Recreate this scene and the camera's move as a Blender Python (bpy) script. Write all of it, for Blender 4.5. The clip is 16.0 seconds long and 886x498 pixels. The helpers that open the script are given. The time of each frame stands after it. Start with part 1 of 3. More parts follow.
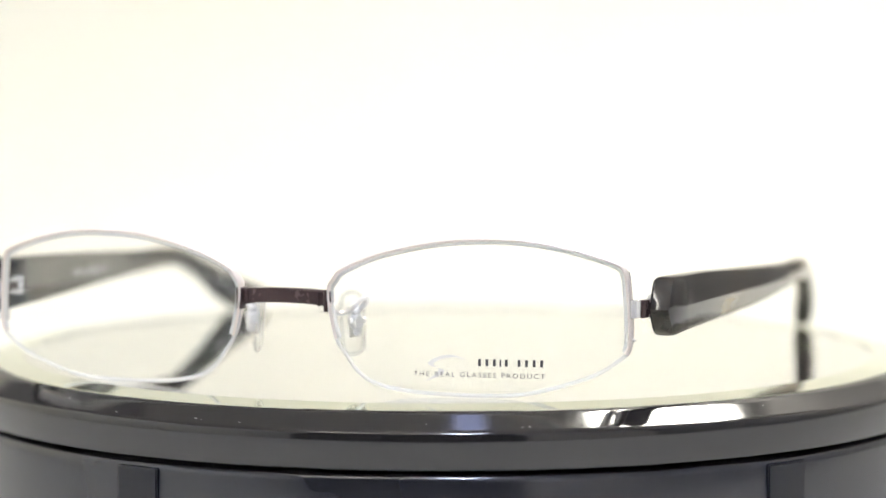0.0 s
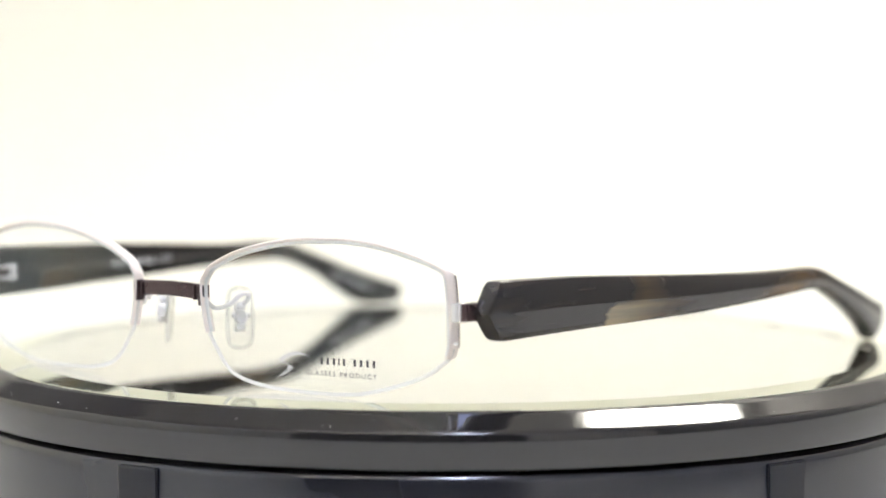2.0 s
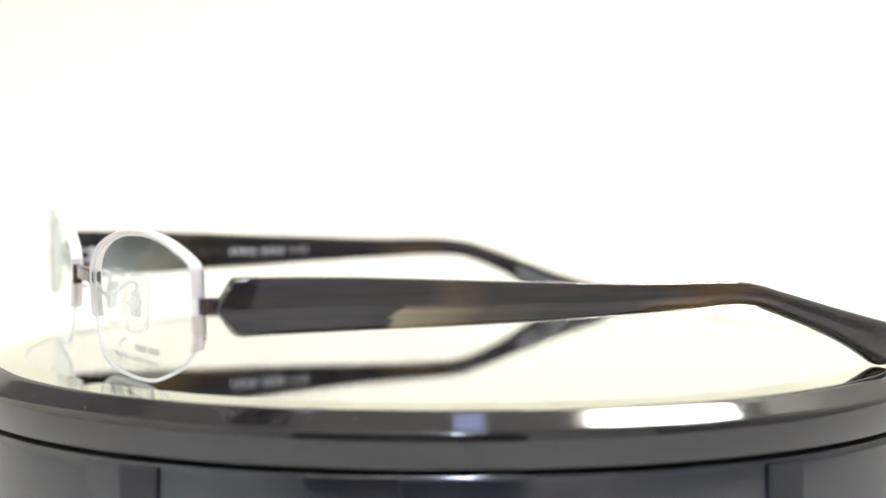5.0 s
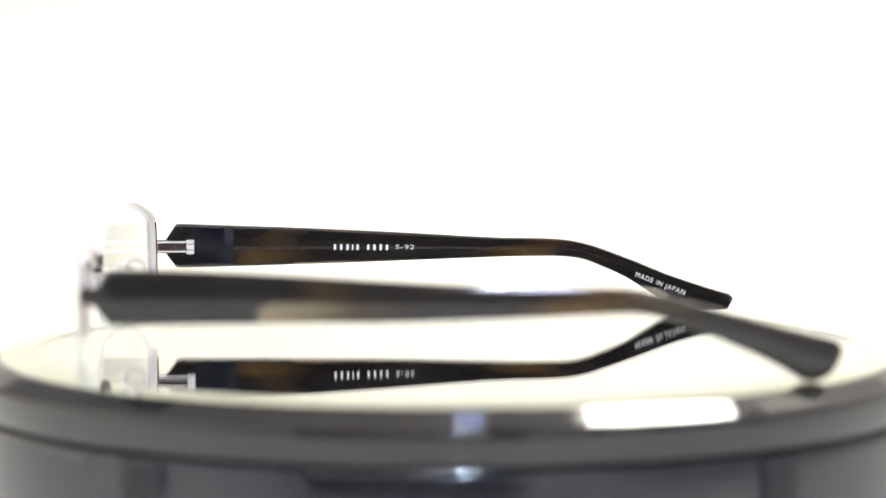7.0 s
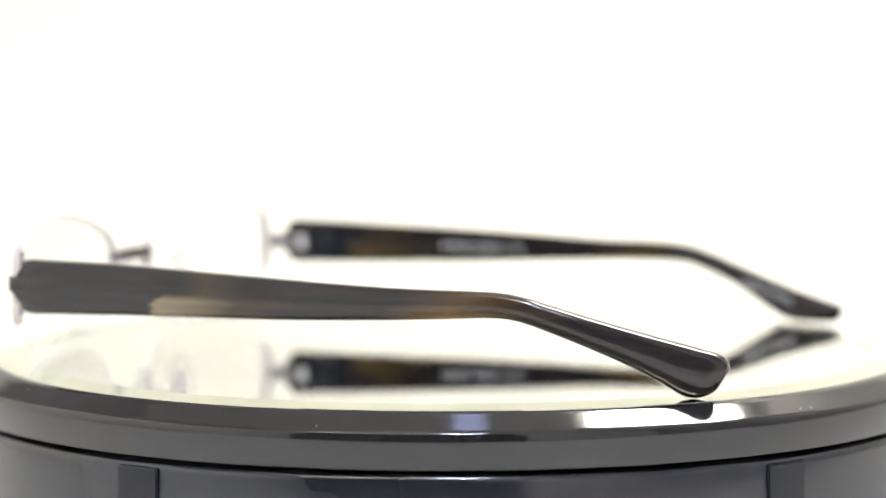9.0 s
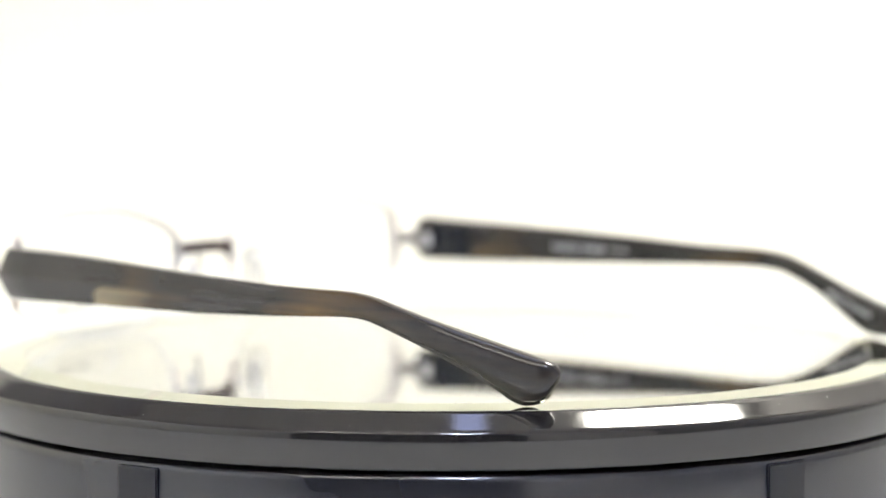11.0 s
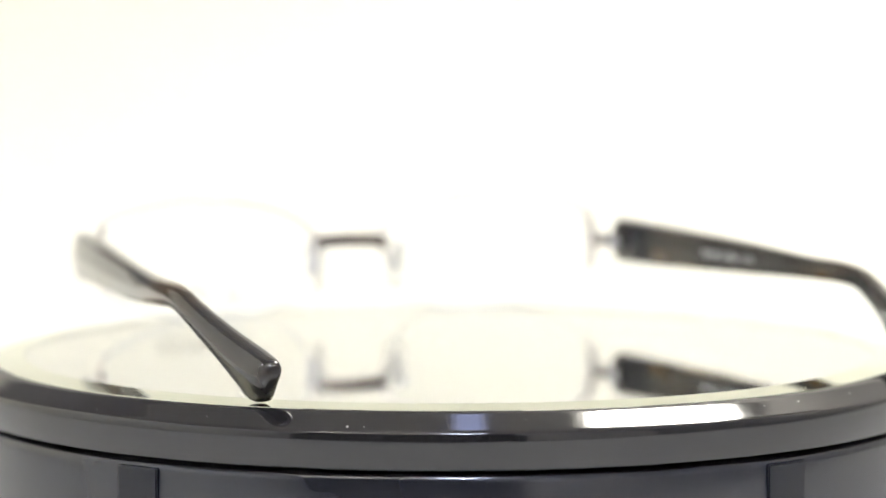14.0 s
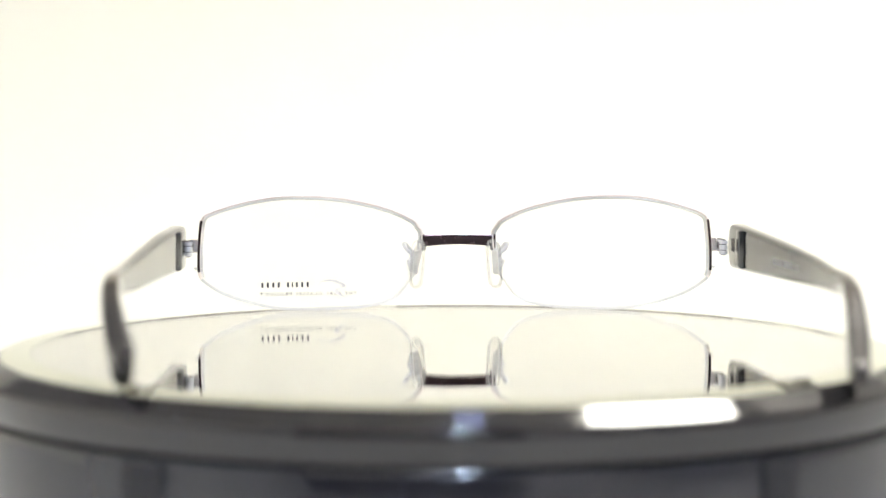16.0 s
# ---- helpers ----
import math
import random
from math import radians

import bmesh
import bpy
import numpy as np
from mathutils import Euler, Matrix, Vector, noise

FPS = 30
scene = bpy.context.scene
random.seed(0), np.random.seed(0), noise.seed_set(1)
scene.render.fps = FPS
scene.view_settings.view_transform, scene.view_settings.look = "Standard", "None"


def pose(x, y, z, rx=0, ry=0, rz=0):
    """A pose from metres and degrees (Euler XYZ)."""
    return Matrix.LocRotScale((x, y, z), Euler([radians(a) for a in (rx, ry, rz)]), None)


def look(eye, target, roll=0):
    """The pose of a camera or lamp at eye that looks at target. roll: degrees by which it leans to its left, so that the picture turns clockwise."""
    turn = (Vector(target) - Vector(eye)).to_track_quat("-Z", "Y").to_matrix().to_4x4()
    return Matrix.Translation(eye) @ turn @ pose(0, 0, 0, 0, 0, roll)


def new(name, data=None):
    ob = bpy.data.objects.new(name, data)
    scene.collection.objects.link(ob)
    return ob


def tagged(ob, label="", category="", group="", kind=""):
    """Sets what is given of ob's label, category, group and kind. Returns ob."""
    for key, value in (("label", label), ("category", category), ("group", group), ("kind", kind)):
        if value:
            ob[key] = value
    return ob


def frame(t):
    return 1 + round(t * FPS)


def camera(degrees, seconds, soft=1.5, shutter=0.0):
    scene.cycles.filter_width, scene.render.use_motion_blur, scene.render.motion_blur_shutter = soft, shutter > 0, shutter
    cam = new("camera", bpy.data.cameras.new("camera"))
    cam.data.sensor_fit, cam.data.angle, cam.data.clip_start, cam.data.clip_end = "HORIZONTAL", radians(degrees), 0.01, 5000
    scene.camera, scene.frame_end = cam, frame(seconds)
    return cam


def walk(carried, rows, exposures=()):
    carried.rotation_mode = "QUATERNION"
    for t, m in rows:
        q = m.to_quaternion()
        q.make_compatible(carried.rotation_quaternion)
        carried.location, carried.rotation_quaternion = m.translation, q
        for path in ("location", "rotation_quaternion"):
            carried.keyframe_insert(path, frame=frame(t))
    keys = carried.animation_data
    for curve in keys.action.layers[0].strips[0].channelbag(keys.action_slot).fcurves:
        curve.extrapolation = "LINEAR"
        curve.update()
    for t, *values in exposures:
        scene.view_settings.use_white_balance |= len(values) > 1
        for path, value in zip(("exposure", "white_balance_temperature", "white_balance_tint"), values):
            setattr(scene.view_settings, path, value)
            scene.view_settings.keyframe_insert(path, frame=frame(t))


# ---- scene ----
CM = 0.01
EYE = Vector((0.0, -0.5023, 0.05776))
AIM = Vector((-0.0023, math.cos(0.0732), -math.sin(0.0732)))
NEAR = look(EYE, EYE + AIM, -0.09)
FAR = look(EYE - AIM * 0.0071, EYE + AIM, -0.09)

cam = camera(21.07, 16.0)
cam.data.dof.use_dof = True
cam.data.dof.aperture_fstop = 10.0
focus_mark = new("focus_mark")
cam.data.dof.focus_object = focus_mark
# a slow rack of the lens shifts the view by a few millimetres
walk(cam, [(0.0, NEAR), (4.9, NEAR), (5.25, FAR), (7.15, FAR), (7.4, NEAR), (14.05, NEAR), (14.35, FAR), (16.0, FAR)],
     [(0.0, -0.21), (4.2, -0.07), (7.0, 0.05), (12.5, -0.01), (14.0, -0.1), (16.0, -0.19)])

# ---------------------------------------------------------------- world
world = bpy.data.worlds.new("world")
scene.world = world
world.use_nodes = True
world.node_tree.nodes["Background"].inputs["Color"].default_value = (1.0, 0.97, 0.9, 1)
world.node_tree.nodes["Background"].inputs["Strength"].default_value = 0.3

PANEL_GLOW = 47.0
STRIP_GLOW = 20000.0
TUBE_GLOW = 36.0
SMALL_GLOW = 4.5


# ---------------------------------------------------------------- materials
class Mat:
    """A node material with a Principled shader and small helpers."""

    def __init__(self, name, color, rough=0.5, metal=0.0, coat=0.0, ior=1.5):
        self.m = bpy.data.materials.new(name)
        self.m.use_nodes = True
        self.t = self.m.node_tree
        self.p = self.t.nodes["Principled BSDF"]
        self.out = self.t.nodes["Material Output"]
        self.p.inputs["Base Color"].default_value = (*color, 1)
        self.p.inputs["Roughness"].default_value = rough
        self.p.inputs["Metallic"].default_value = metal
        self.p.inputs["Coat Weight"].default_value = coat
        self.p.inputs["Coat Roughness"].default_value = 0.05
        self.p.inputs["IOR"].default_value = ior

    def node(self, kind, **values):
        n = self.t.nodes.new(kind)
        for k, v in values.items():
            n.inputs[k].default_value = v
        return n

    def link(self, a, b):
        self.t.links.new(a, b)

    def noise(self, scale, detail=4.0, stretch=None):
        c = self.node("ShaderNodeTexCoord")
        n = self.node("ShaderNodeTexNoise", Scale=scale, Detail=detail)
        if stretch:
            mp = self.node("ShaderNodeMapping", Scale=stretch)
            self.link(c.outputs["Object"], mp.inputs["Vector"])
            self.link(mp.outputs["Vector"], n.inputs["Vector"])
        else:
            self.link(c.outputs["Object"], n.inputs["Vector"])
        return n

    def ramp(self, source, stops):
        r = self.node("ShaderNodeValToRGB")
        ends = r.color_ramp.elements[0], r.color_ramp.elements[1]
        for e, (at, c) in zip(ends, (stops[0], stops[-1])):
            e.position, e.color = at, (*c, 1)
        for at, c in stops[1:-1]:
            r.color_ramp.elements.new(at).color = (*c, 1)
        self.link(source, r.inputs["Fac"])
        return r

    def vary_color(self, a, b, scale, lo=0.35, hi=0.65):
        n = self.noise(scale)
        r = self.ramp(n.outputs["Fac"], [(lo, a), (hi, b)])
        self.link(r.outputs["Color"], self.p.inputs["Base Color"])
        return self

    def vary_rough(self, a, b, scale):
        n = self.noise(scale, 6)
        r = self.ramp(n.outputs["Fac"], [(0.3, (a,) * 3), (0.75, (b,) * 3)])
        self.link(r.outputs["Color"], self.p.inputs["Roughness"])
        return self

    def bump(self, scale, strength, distance):
        n = self.noise(scale, 5)
        b = self.node("ShaderNodeBump", Strength=strength, Distance=distance)
        self.link(n.outputs["Fac"], b.inputs["Height"])
        self.link(b.outputs["Normal"], self.p.inputs["Normal"])
        return self

    def clear(self, tint, ior=1.5, rough=0.0, body=0.0, sheen=(1, 1, 1), graze=0.8):
        """Clear thin plastic: lets light through, with gloss by Fresnel; body adds a little of the Principled shader."""
        tr = self.node("ShaderNodeBsdfTransparent", Color=(*tint, 1))
        gl = self.node("ShaderNodeBsdfGlossy", Color=(*sheen, 1), Roughness=rough)
        fr = self.node("ShaderNodeLayerWeight", Blend=0.5)
        five = self.node("ShaderNodeMath")
        five.operation = "POWER"
        five.inputs[1].default_value = 4.0
        least = ((ior - 1) / (ior + 1)) ** 2
        add = self.node("ShaderNodeMath")
        add.operation = "MULTIPLY_ADD"
        add.inputs[1].default_value, add.inputs[2].default_value = graze, least
        self.link(fr.outputs["Facing"], five.inputs[0])
        self.link(five.outputs[0], add.inputs[0])
        mx = self.node("ShaderNodeMixShader")
        self.link(add.outputs[0], mx.inputs[0])
        self.link(tr.outputs[0], mx.inputs[1])
        self.link(gl.outputs[0], mx.inputs[2])
        last = mx
        if body:
            last = self.node("ShaderNodeMixShader", Fac=body)
            self.link(mx.outputs[0], last.inputs[1])
            self.link(self.p.outputs[0], last.inputs[2])
        self.link(last.outputs[0], self.out.inputs["Surface"])
        return self

    def sheet(self, tint, much):
        """Front surface of thick plate glass seen at a low angle: part mirror, part clear."""
        tr = self.node("ShaderNodeBsdfTransparent", Color=(*tint, 1))
        gl = self.node("ShaderNodeBsdfGlossy", Color=(*tint, 1), Roughness=0.0)
        mx = self.node("ShaderNodeMixShader", Fac=much)
        self.link(tr.outputs[0], mx.inputs[1])
        self.link(gl.outputs[0], mx.inputs[2])
        self.link(mx.outputs[0], self.out.inputs["Surface"])
        return self

    def milky(self, tint, much):
        """Clear cord that glows with the light from behind."""
        tr = self.node("ShaderNodeBsdfTransparent", Color=(*tint, 1))
        tl = self.node("ShaderNodeBsdfTranslucent", Color=(*tint, 1))
        df = self.node("ShaderNodeBsdfDiffuse", Color=(0.95, 0.95, 0.94, 1))
        m1 = self.node("ShaderNodeMixShader", Fac=0.5)
        m2 = self.node("ShaderNodeMixShader", Fac=much)
        self.link(tl.outputs[0], m1.inputs[1])
        self.link(df.outputs[0], m1.inputs[2])
        self.link(tr.outputs[0], m2.inputs[1])
        self.link(m1.outputs[0], m2.inputs[2])
        self.link(m2.outputs[0], self.out.inputs["Surface"])
        return self

    def glow(self, color, strength):
        e = self.node("ShaderNodeEmission", Color=(*color, 1), Strength=strength)
        self.link(e.outputs[0], self.out.inputs["Surface"])
        return self


wall_white = Mat("wall_paint", (0.86, 0.82, 0.76), 0.8).vary_color((0.83, 0.79, 0.73), (0.88, 0.85, 0.79), 3).bump(60, 0.1, 0.002).m
# north and east walls are out of view; darkened so their reflections stay dim
wall_dim = Mat("wall_dim_tone", (0.34, 0.33, 0.32), 0.85).vary_color((0.31, 0.3, 0.29), (0.37, 0.36, 0.35), 3).bump(60, 0.1, 0.002).m
wall_grey = Mat("wall_grey_paint", (0.84, 0.81, 0.77), 0.8).vary_color((0.81, 0.78, 0.74), (0.86, 0.83, 0.79), 3).bump(60, 0.1, 0.002).m
ceiling_paint = Mat("ceiling_paint", (0.72, 0.71, 0.69), 0.9).vary_color((0.7, 0.69, 0.67), (0.74, 0.73, 0.71), 4).m
floor_mat = Mat("floor_vinyl", (0.3, 0.28, 0.25), 0.5).vary_color((0.25, 0.23, 0.2), (0.34, 0.31, 0.28), 6).m
cloth_dark = Mat("dark_cloth", (0.08, 0.075, 0.078), 0.95).vary_color((0.068, 0.064, 0.066), (0.095, 0.09, 0.093), 12).m
sheet_white = Mat("white_paper", (0.83, 0.812, 0.725), 0.9).vary_color((0.82, 0.802, 0.715), (0.84, 0.822, 0.735), 5).bump(400, 0.05, 0.0005).m
table_white = Mat("white_laminate", (0.75, 0.74, 0.7), 0.4).vary_color((0.72, 0.71, 0.67), (0.77, 0.76, 0.72), 8).m
black_plastic = Mat("black_gloss_plastic", (0.017, 0.0155, 0.0155), 0.1, ior=1.75).vary_rough(0.055, 0.095, 90).bump(350, 0.02, 0.0002).m
black_dull = Mat("black_dull_plastic", (0.006, 0.007, 0.01), 0.35).m
inset_mat = Mat("blue_black_plastic", (0.006, 0.007, 0.012), 0.16).vary_rough(0.12, 0.22, 80).m
base_mat = Mat("grey_black_plastic", (0.025, 0.025, 0.028), 0.14, ior=1.7).vary_rough(0.09, 0.2, 60).vary_color((0.02, 0.0205, 0.025), (0.034, 0.035, 0.04), 25).m
mirror_mat = Mat("silvered_glass", (0.99, 0.988, 0.97), 0.012, 1.0).m
bevel_mat = Mat("green_glass_edge", (0.8, 0.82, 0.68), 0.03, 1.0).vary_color((0.76, 0.79, 0.63), (0.84, 0.85, 0.72), 60).m
rim_metal = Mat("champagne_metal", (0.93, 0.85, 0.79), 0.36, 0.15).vary_rough(0.34, 0.42, 300).m
silver_metal = Mat("bright_steel", (0.86, 0.85, 0.83), 0.25, 0.75).vary_rough(0.22, 0.28, 200).m
brown_metal = Mat("dark_brown_plating", (0.075, 0.045, 0.045), 0.22, 0.6, coat=0.3).vary_rough(0.16, 0.32, 700).m
lens_mat = Mat("clear_lens", (0.9, 0.95, 0.93), 0.0).clear((1.0, 1.0, 1.0), 1.4, sheen=(0.88, 1.0, 0.98), graze=0.45).m
cord_mat = Mat("nylon_cord", (0.95, 0.95, 0.94), 0.3).milky((1.0, 1.0, 0.99), 0.6).m
polished_metal = Mat("polished_steel", (0.97, 0.96, 0.94), 0.24, 0.35).vary_rough(0.16, 0.28, 300).m
glass_top_mat = Mat("mirror_glass", (0.9, 0.95, 0.93), 0.0).sheet((1.0, 1.0, 0.995), 0.4).m
pad_edge_mat = Mat("milky_silicone", (0.95, 0.95, 0.94), 0.3).milky((1.0, 1.0, 0.99), 0.16).m
pad_mat = Mat("clear_silicone", (0.95, 0.94, 0.91), 0.2).clear((0.985, 0.985, 0.975), 1.2, 0.06, 0.1).m
core_mat = Mat("beige_core", (0.82, 0.8, 0.74), 0.35).vary_color((0.78, 0.76, 0.7), (0.85, 0.83, 0.77), 300).m
liner_mat = Mat("white_liner", (0.92, 0.92, 0.9), 0.3).milky((1.0, 1.0, 0.99), 0.85).m
print_dark = Mat("dark_print", (0.05, 0.05, 0.055), 0.6).m
print_pale = Mat("pale_print", (0.85, 0.85, 0.88), 0.5).milky((0.95, 0.95, 1.0), 0.6).m
print_white = Mat("white_print", (0.85, 0.85, 0.84), 0.5).m
dust_mat = Mat("pale_dust", (0.8, 0.8, 0.77), 0.9).m
panel_glow = Mat("panel_light", (1, 1, 1)).glow((1.0, 0.962, 0.86), PANEL_GLOW).m
strip_glow = Mat("cool_strip_light", (1, 1, 1)).glow((0.66, 0.74, 1.0), STRIP_GLOW).m
small_glow = Mat("cool_panel_light", (1, 1, 1)).glow((0.55, 0.62, 1.0), SMALL_GLOW).m
tube_glow = Mat("tube_light", (1, 1, 1)).glow((1.0, 0.96, 0.88), TUBE_GLOW).m


def acetate(name, shift, clouds):
    """Dark horn-patterned acetate: near black with olive and amber clouds along the temple."""
    k = Mat(name, (0.02, 0.02, 0.02), 0.12, coat=0.3)
    c = k.node("ShaderNodeTexCoord")
    xyz = k.node("ShaderNodeSeparateXYZ")
    k.link(c.outputs["Object"], xyz.inputs[0])
    n = k.noise(70.0, 5, (1.0, 0.22, 2.2))
    along = k.node("ShaderNodeMath")
    along.operation = "MULTIPLY_ADD"
    along.inputs[1].default_value = 1 / 0.16
    along.inputs[2].default_value = shift
    k.link(xyz.outputs["Y"], along.inputs[0])
    # clouds lean: the upper edge lags behind the lower one
    lean = k.node("ShaderNodeMath")
    lean.operation = "MULTIPLY_ADD"
    lean.inputs[1].default_value = -2.2
    k.link(xyz.outputs["Z"], lean.inputs[0])
    k.link(along.outputs[0], lean.inputs[2])
    wob = k.node("ShaderNodeMath")
    wob.operation = "MULTIPLY_ADD"
    wob.inputs[1].default_value = 0.07
    k.link(n.outputs["Fac"], wob.inputs[0])
    k.link(lean.outputs[0], wob.inputs[2])
    lower = k.ramp(wob.outputs[0], clouds[0])
    upper = k.ramp(wob.outputs[0], clouds[1])
    # the clouds fill the part below the ridge; above it they are fainter
    up = k.node("ShaderNodeMath")
    up.operation = "MULTIPLY"
    up.inputs[1].default_value = 40.0
    k.link(xyz.outputs["Z"], up.inputs[0])
    half = k.ramp(up.outputs[0], [(0.0, (0, 0, 0)), (0.60, (0, 0, 0)), (0.655, (1, 1, 1)), (1.0, (1, 1, 1))])
    ridged = k.node("ShaderNodeMixRGB")
    k.link(half.outputs["Color"], ridged.inputs[0])
    k.link(lower.outputs["Color"], ridged.inputs[1])
    k.link(upper.outputs["Color"], ridged.inputs[2])
    fine = k.noise(420.0, 6, (1.0, 0.07, 1.6))
    mixed = k.node("ShaderNodeMixRGB")
    mixed.blend_type = "MULTIPLY"
    mixed.inputs[0].default_value = 0.85
    shade = k.ramp(fine.outputs["Fac"], [(0.34, (0.6, 0.62, 0.66)), (0.68, (1.1, 1.0, 0.88))])
    k.link(ridged.outputs[0], mixed.inputs[1])
    k.link(shade.outputs["Color"], mixed.inputs[2])
    k.link(mixed.outputs[0], k.p.inputs["Base Color"])
    k.vary_rough(0.04, 0.11, 300)
    return k.m


DARK, BROWN, OLIVE, AMBER = (0.033, 0.0295, 0.0275), (0.075, 0.052, 0.03), (0.38, 0.315, 0.19), (0.18, 0.1, 0.032)
acetate_mat = acetate("horn_acetate", 0.0, (
    [(0.0, DARK), (0.266, DARK), (0.272, OLIVE), (0.311, (0.26, 0.21, 0.12)), (0.366, BROWN), (0.436, DARK), (0.55, DARK), (0.635, AMBER), (0.70, BROWN), (0.79, DARK)],
    [(0.0, DARK), (0.29, DARK), (0.32, BROWN), (0.37, DARK), (0.57, DARK), (0.65, (0.09, 0.055, 0.025)), (0.77, DARK)]))
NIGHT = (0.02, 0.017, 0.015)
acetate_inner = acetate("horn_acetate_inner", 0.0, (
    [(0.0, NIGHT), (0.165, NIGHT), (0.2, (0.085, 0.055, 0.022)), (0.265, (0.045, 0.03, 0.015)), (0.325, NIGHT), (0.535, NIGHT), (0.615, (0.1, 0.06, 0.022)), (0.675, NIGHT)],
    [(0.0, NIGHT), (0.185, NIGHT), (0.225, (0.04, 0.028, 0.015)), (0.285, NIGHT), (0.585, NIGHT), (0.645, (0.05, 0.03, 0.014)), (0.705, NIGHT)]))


# ---------------------------------------------------------------- mesh helpers
def part(name, bm, material, parent=None, label="", smooth=True, bevel=0.0, sharp=32.0):
    """Links a bmesh as one mesh object under a thing or a part."""
    bmesh.ops.recalc_face_normals(bm, faces=bm.faces)
    me = bpy.data.meshes.new(name)
    for f in bm.faces:
        f.smooth = smooth
    if smooth:
        for e in bm.edges:
            if len(e.link_faces) == 2 and e.calc_face_angle(0) > radians(sharp):
                e.smooth = False
    bm.to_mesh(me)
    bm.free()
    me.materials.append(material)
    ob = new(name, me)
    ob.parent = parent
    if bevel:
        b = ob.modifiers.new("bevel", "BEVEL")
        b.width, b.segments, b.limit_method = bevel, 2, "ANGLE"
    if label:
        tagged(ob, label)
    return ob


def thing(name, label, category, kind="", group=""):
    return tagged(new(name), label, category, group, kind)


def box(bm, x0, x1, y0, y1, z0, z1, m=None):
    vs = [bm.verts.new((x, y, z)) for x in (x0, x1) for y in (y0, y1) for z in (z0, z1)]
    for a, b, c, d in ((0, 1, 3, 2), (4, 6, 7, 5), (0, 4, 5, 1), (2, 3, 7, 6), (0, 2, 6, 4), (1, 5, 7, 3)):
        bm.faces.new([vs[i] for i in (a, b, c, d)])
    if m is not None:
        bmesh.ops.transform(bm, matrix=m, verts=vs)
    return vs


def loft(bm, rings, caps=True, closed=False):
    """Skins rings of points of equal count."""
    rows = [[bm.verts.new(p) for p in ring] for ring in rings]
    n = len(rows[0])
    pairs = list(zip(rows, rows[1:])) + ([(rows[-1], rows[0])] if closed else [])
    for a, b in pairs:
        for i in range(n):
            bm.faces.new((a[i], a[(i + 1) % n], b[(i + 1) % n], b[i]))
    if caps and not closed:
        bm.faces.new(rows[0])
        bm.faces.new(rows[-1][::-1])
    return rows


def spline(points, steps, closed=False):
    """Points on a Catmull-Rom curve through the given ones."""
    pts = [np.array(p, float) for p in points]
    n = len(pts)
    out = []
    for i in range(n if closed else n - 1):
        if closed:
            a, b, c, d = (pts[(i + k) % n] for k in (-1, 0, 1, 2))
        else:
            a, b, c, d = pts[max(i - 1, 0)], pts[i], pts[i + 1], pts[min(i + 2, n - 1)]
        for s in range(steps):
            t = s / steps
            out.append(0.5 * (2 * b + (c - a) * t + (2 * a - 5 * b + 4 * c - d) * t * t + (3 * b - a - 3 * c + d) * t ** 3))
    if not closed:
        out.append(pts[-1])
    return out


def tube(bm, points, radius, sides=10, closed=False):
    """A round wire along points."""
    pts = [Vector(p) for p in points]
    n = len(pts)
    rings = []
    up = Vector((0, 0, 1))
    for i, p in enumerate(pts):
        if closed:
            d = pts[(i + 1) % n] - pts[i - 1]
        else:
            d = pts[min(i + 1, n - 1)] - pts[max(i - 1, 0)]
        d.normalize()
        s = d.cross(up)
        if s.length < 0.1:
            s = d.cross(Vector((0, 1, 0)))
        s.normalize()
        w = s.cross(d)
        rings.append([p + (s * math.cos(k * math.tau / sides) + w * math.sin(k * math.tau / sides)) * radius for k in range(sides)])
    loft(bm, rings, closed=closed)


def lathe(bm, profile, segments=256, close=False):
    """Turns a profile of (r, z) round the z axis."""
    rows = []
    for r, z in profile:
        if r < 1e-7:
            rows.append([bm.verts.new((0, 0, z))])
        else:
            rows.append([bm.verts.new((r * math.cos(k * math.tau / segments), r * math.sin(k * math.tau / segments), z)) for k in range(segments)])
    for a, b in zip(rows, rows[1:] + (rows[:1] if close else [])):
        for k in range(segments):
            j = (k + 1) % segments
            if len(a) == 1:
                bm.faces.new((a[0], b[j], b[k]))
            elif len(b) == 1:
                bm.faces.new((a[k], a[j], b[0]))
            else:
                bm.faces.new((a[k], a[j], b[j], b[k]))


def letters(text, height, spacing=1.25):
    """A bmesh of flat lettering in the built-in font, from x = 0, with its width."""
    cu = bpy.data.curves.new("lettering", "FONT")
    cu.body, cu.size, cu.space_character, cu.resolution_u = text, height / 0.7, spacing, 3
    ob = bpy.data.objects.new("lettering", cu)
    scene.collection.objects.link(ob)
    me = bpy.data.meshes.new_from_object(ob.evaluated_get(bpy.context.evaluated_depsgraph_get()))
    bpy.data.objects.remove(ob)
    bm = bmesh.new()
    bm.from_mesh(me)
    bpy.data.meshes.remove(me)
    xs = [v.co.x for v in bm.verts]
    lo, hi = min(xs), max(xs)
    for v in bm.verts:
        v.co.x -= lo
    return bm, hi - lo


def bars(widths, height, width):
    """A bmesh of plain upright bars, one for a letter, over the given width; a negative entry is a gap."""
    bm = bmesh.new()
    total = sum(abs(w) for w in widths)
    x = 0.0
    for w in widths:
        step = abs(w) / total * width
        if w > 0:
            x0, x1 = x + step * 0.28, x + step * 0.66
            bm.faces.new([bm.verts.new(p) for p in ((x0, 0, 0), (x1, 0, 0), (x1, height, 0), (x0, height, 0))])
        x += step
    return bm


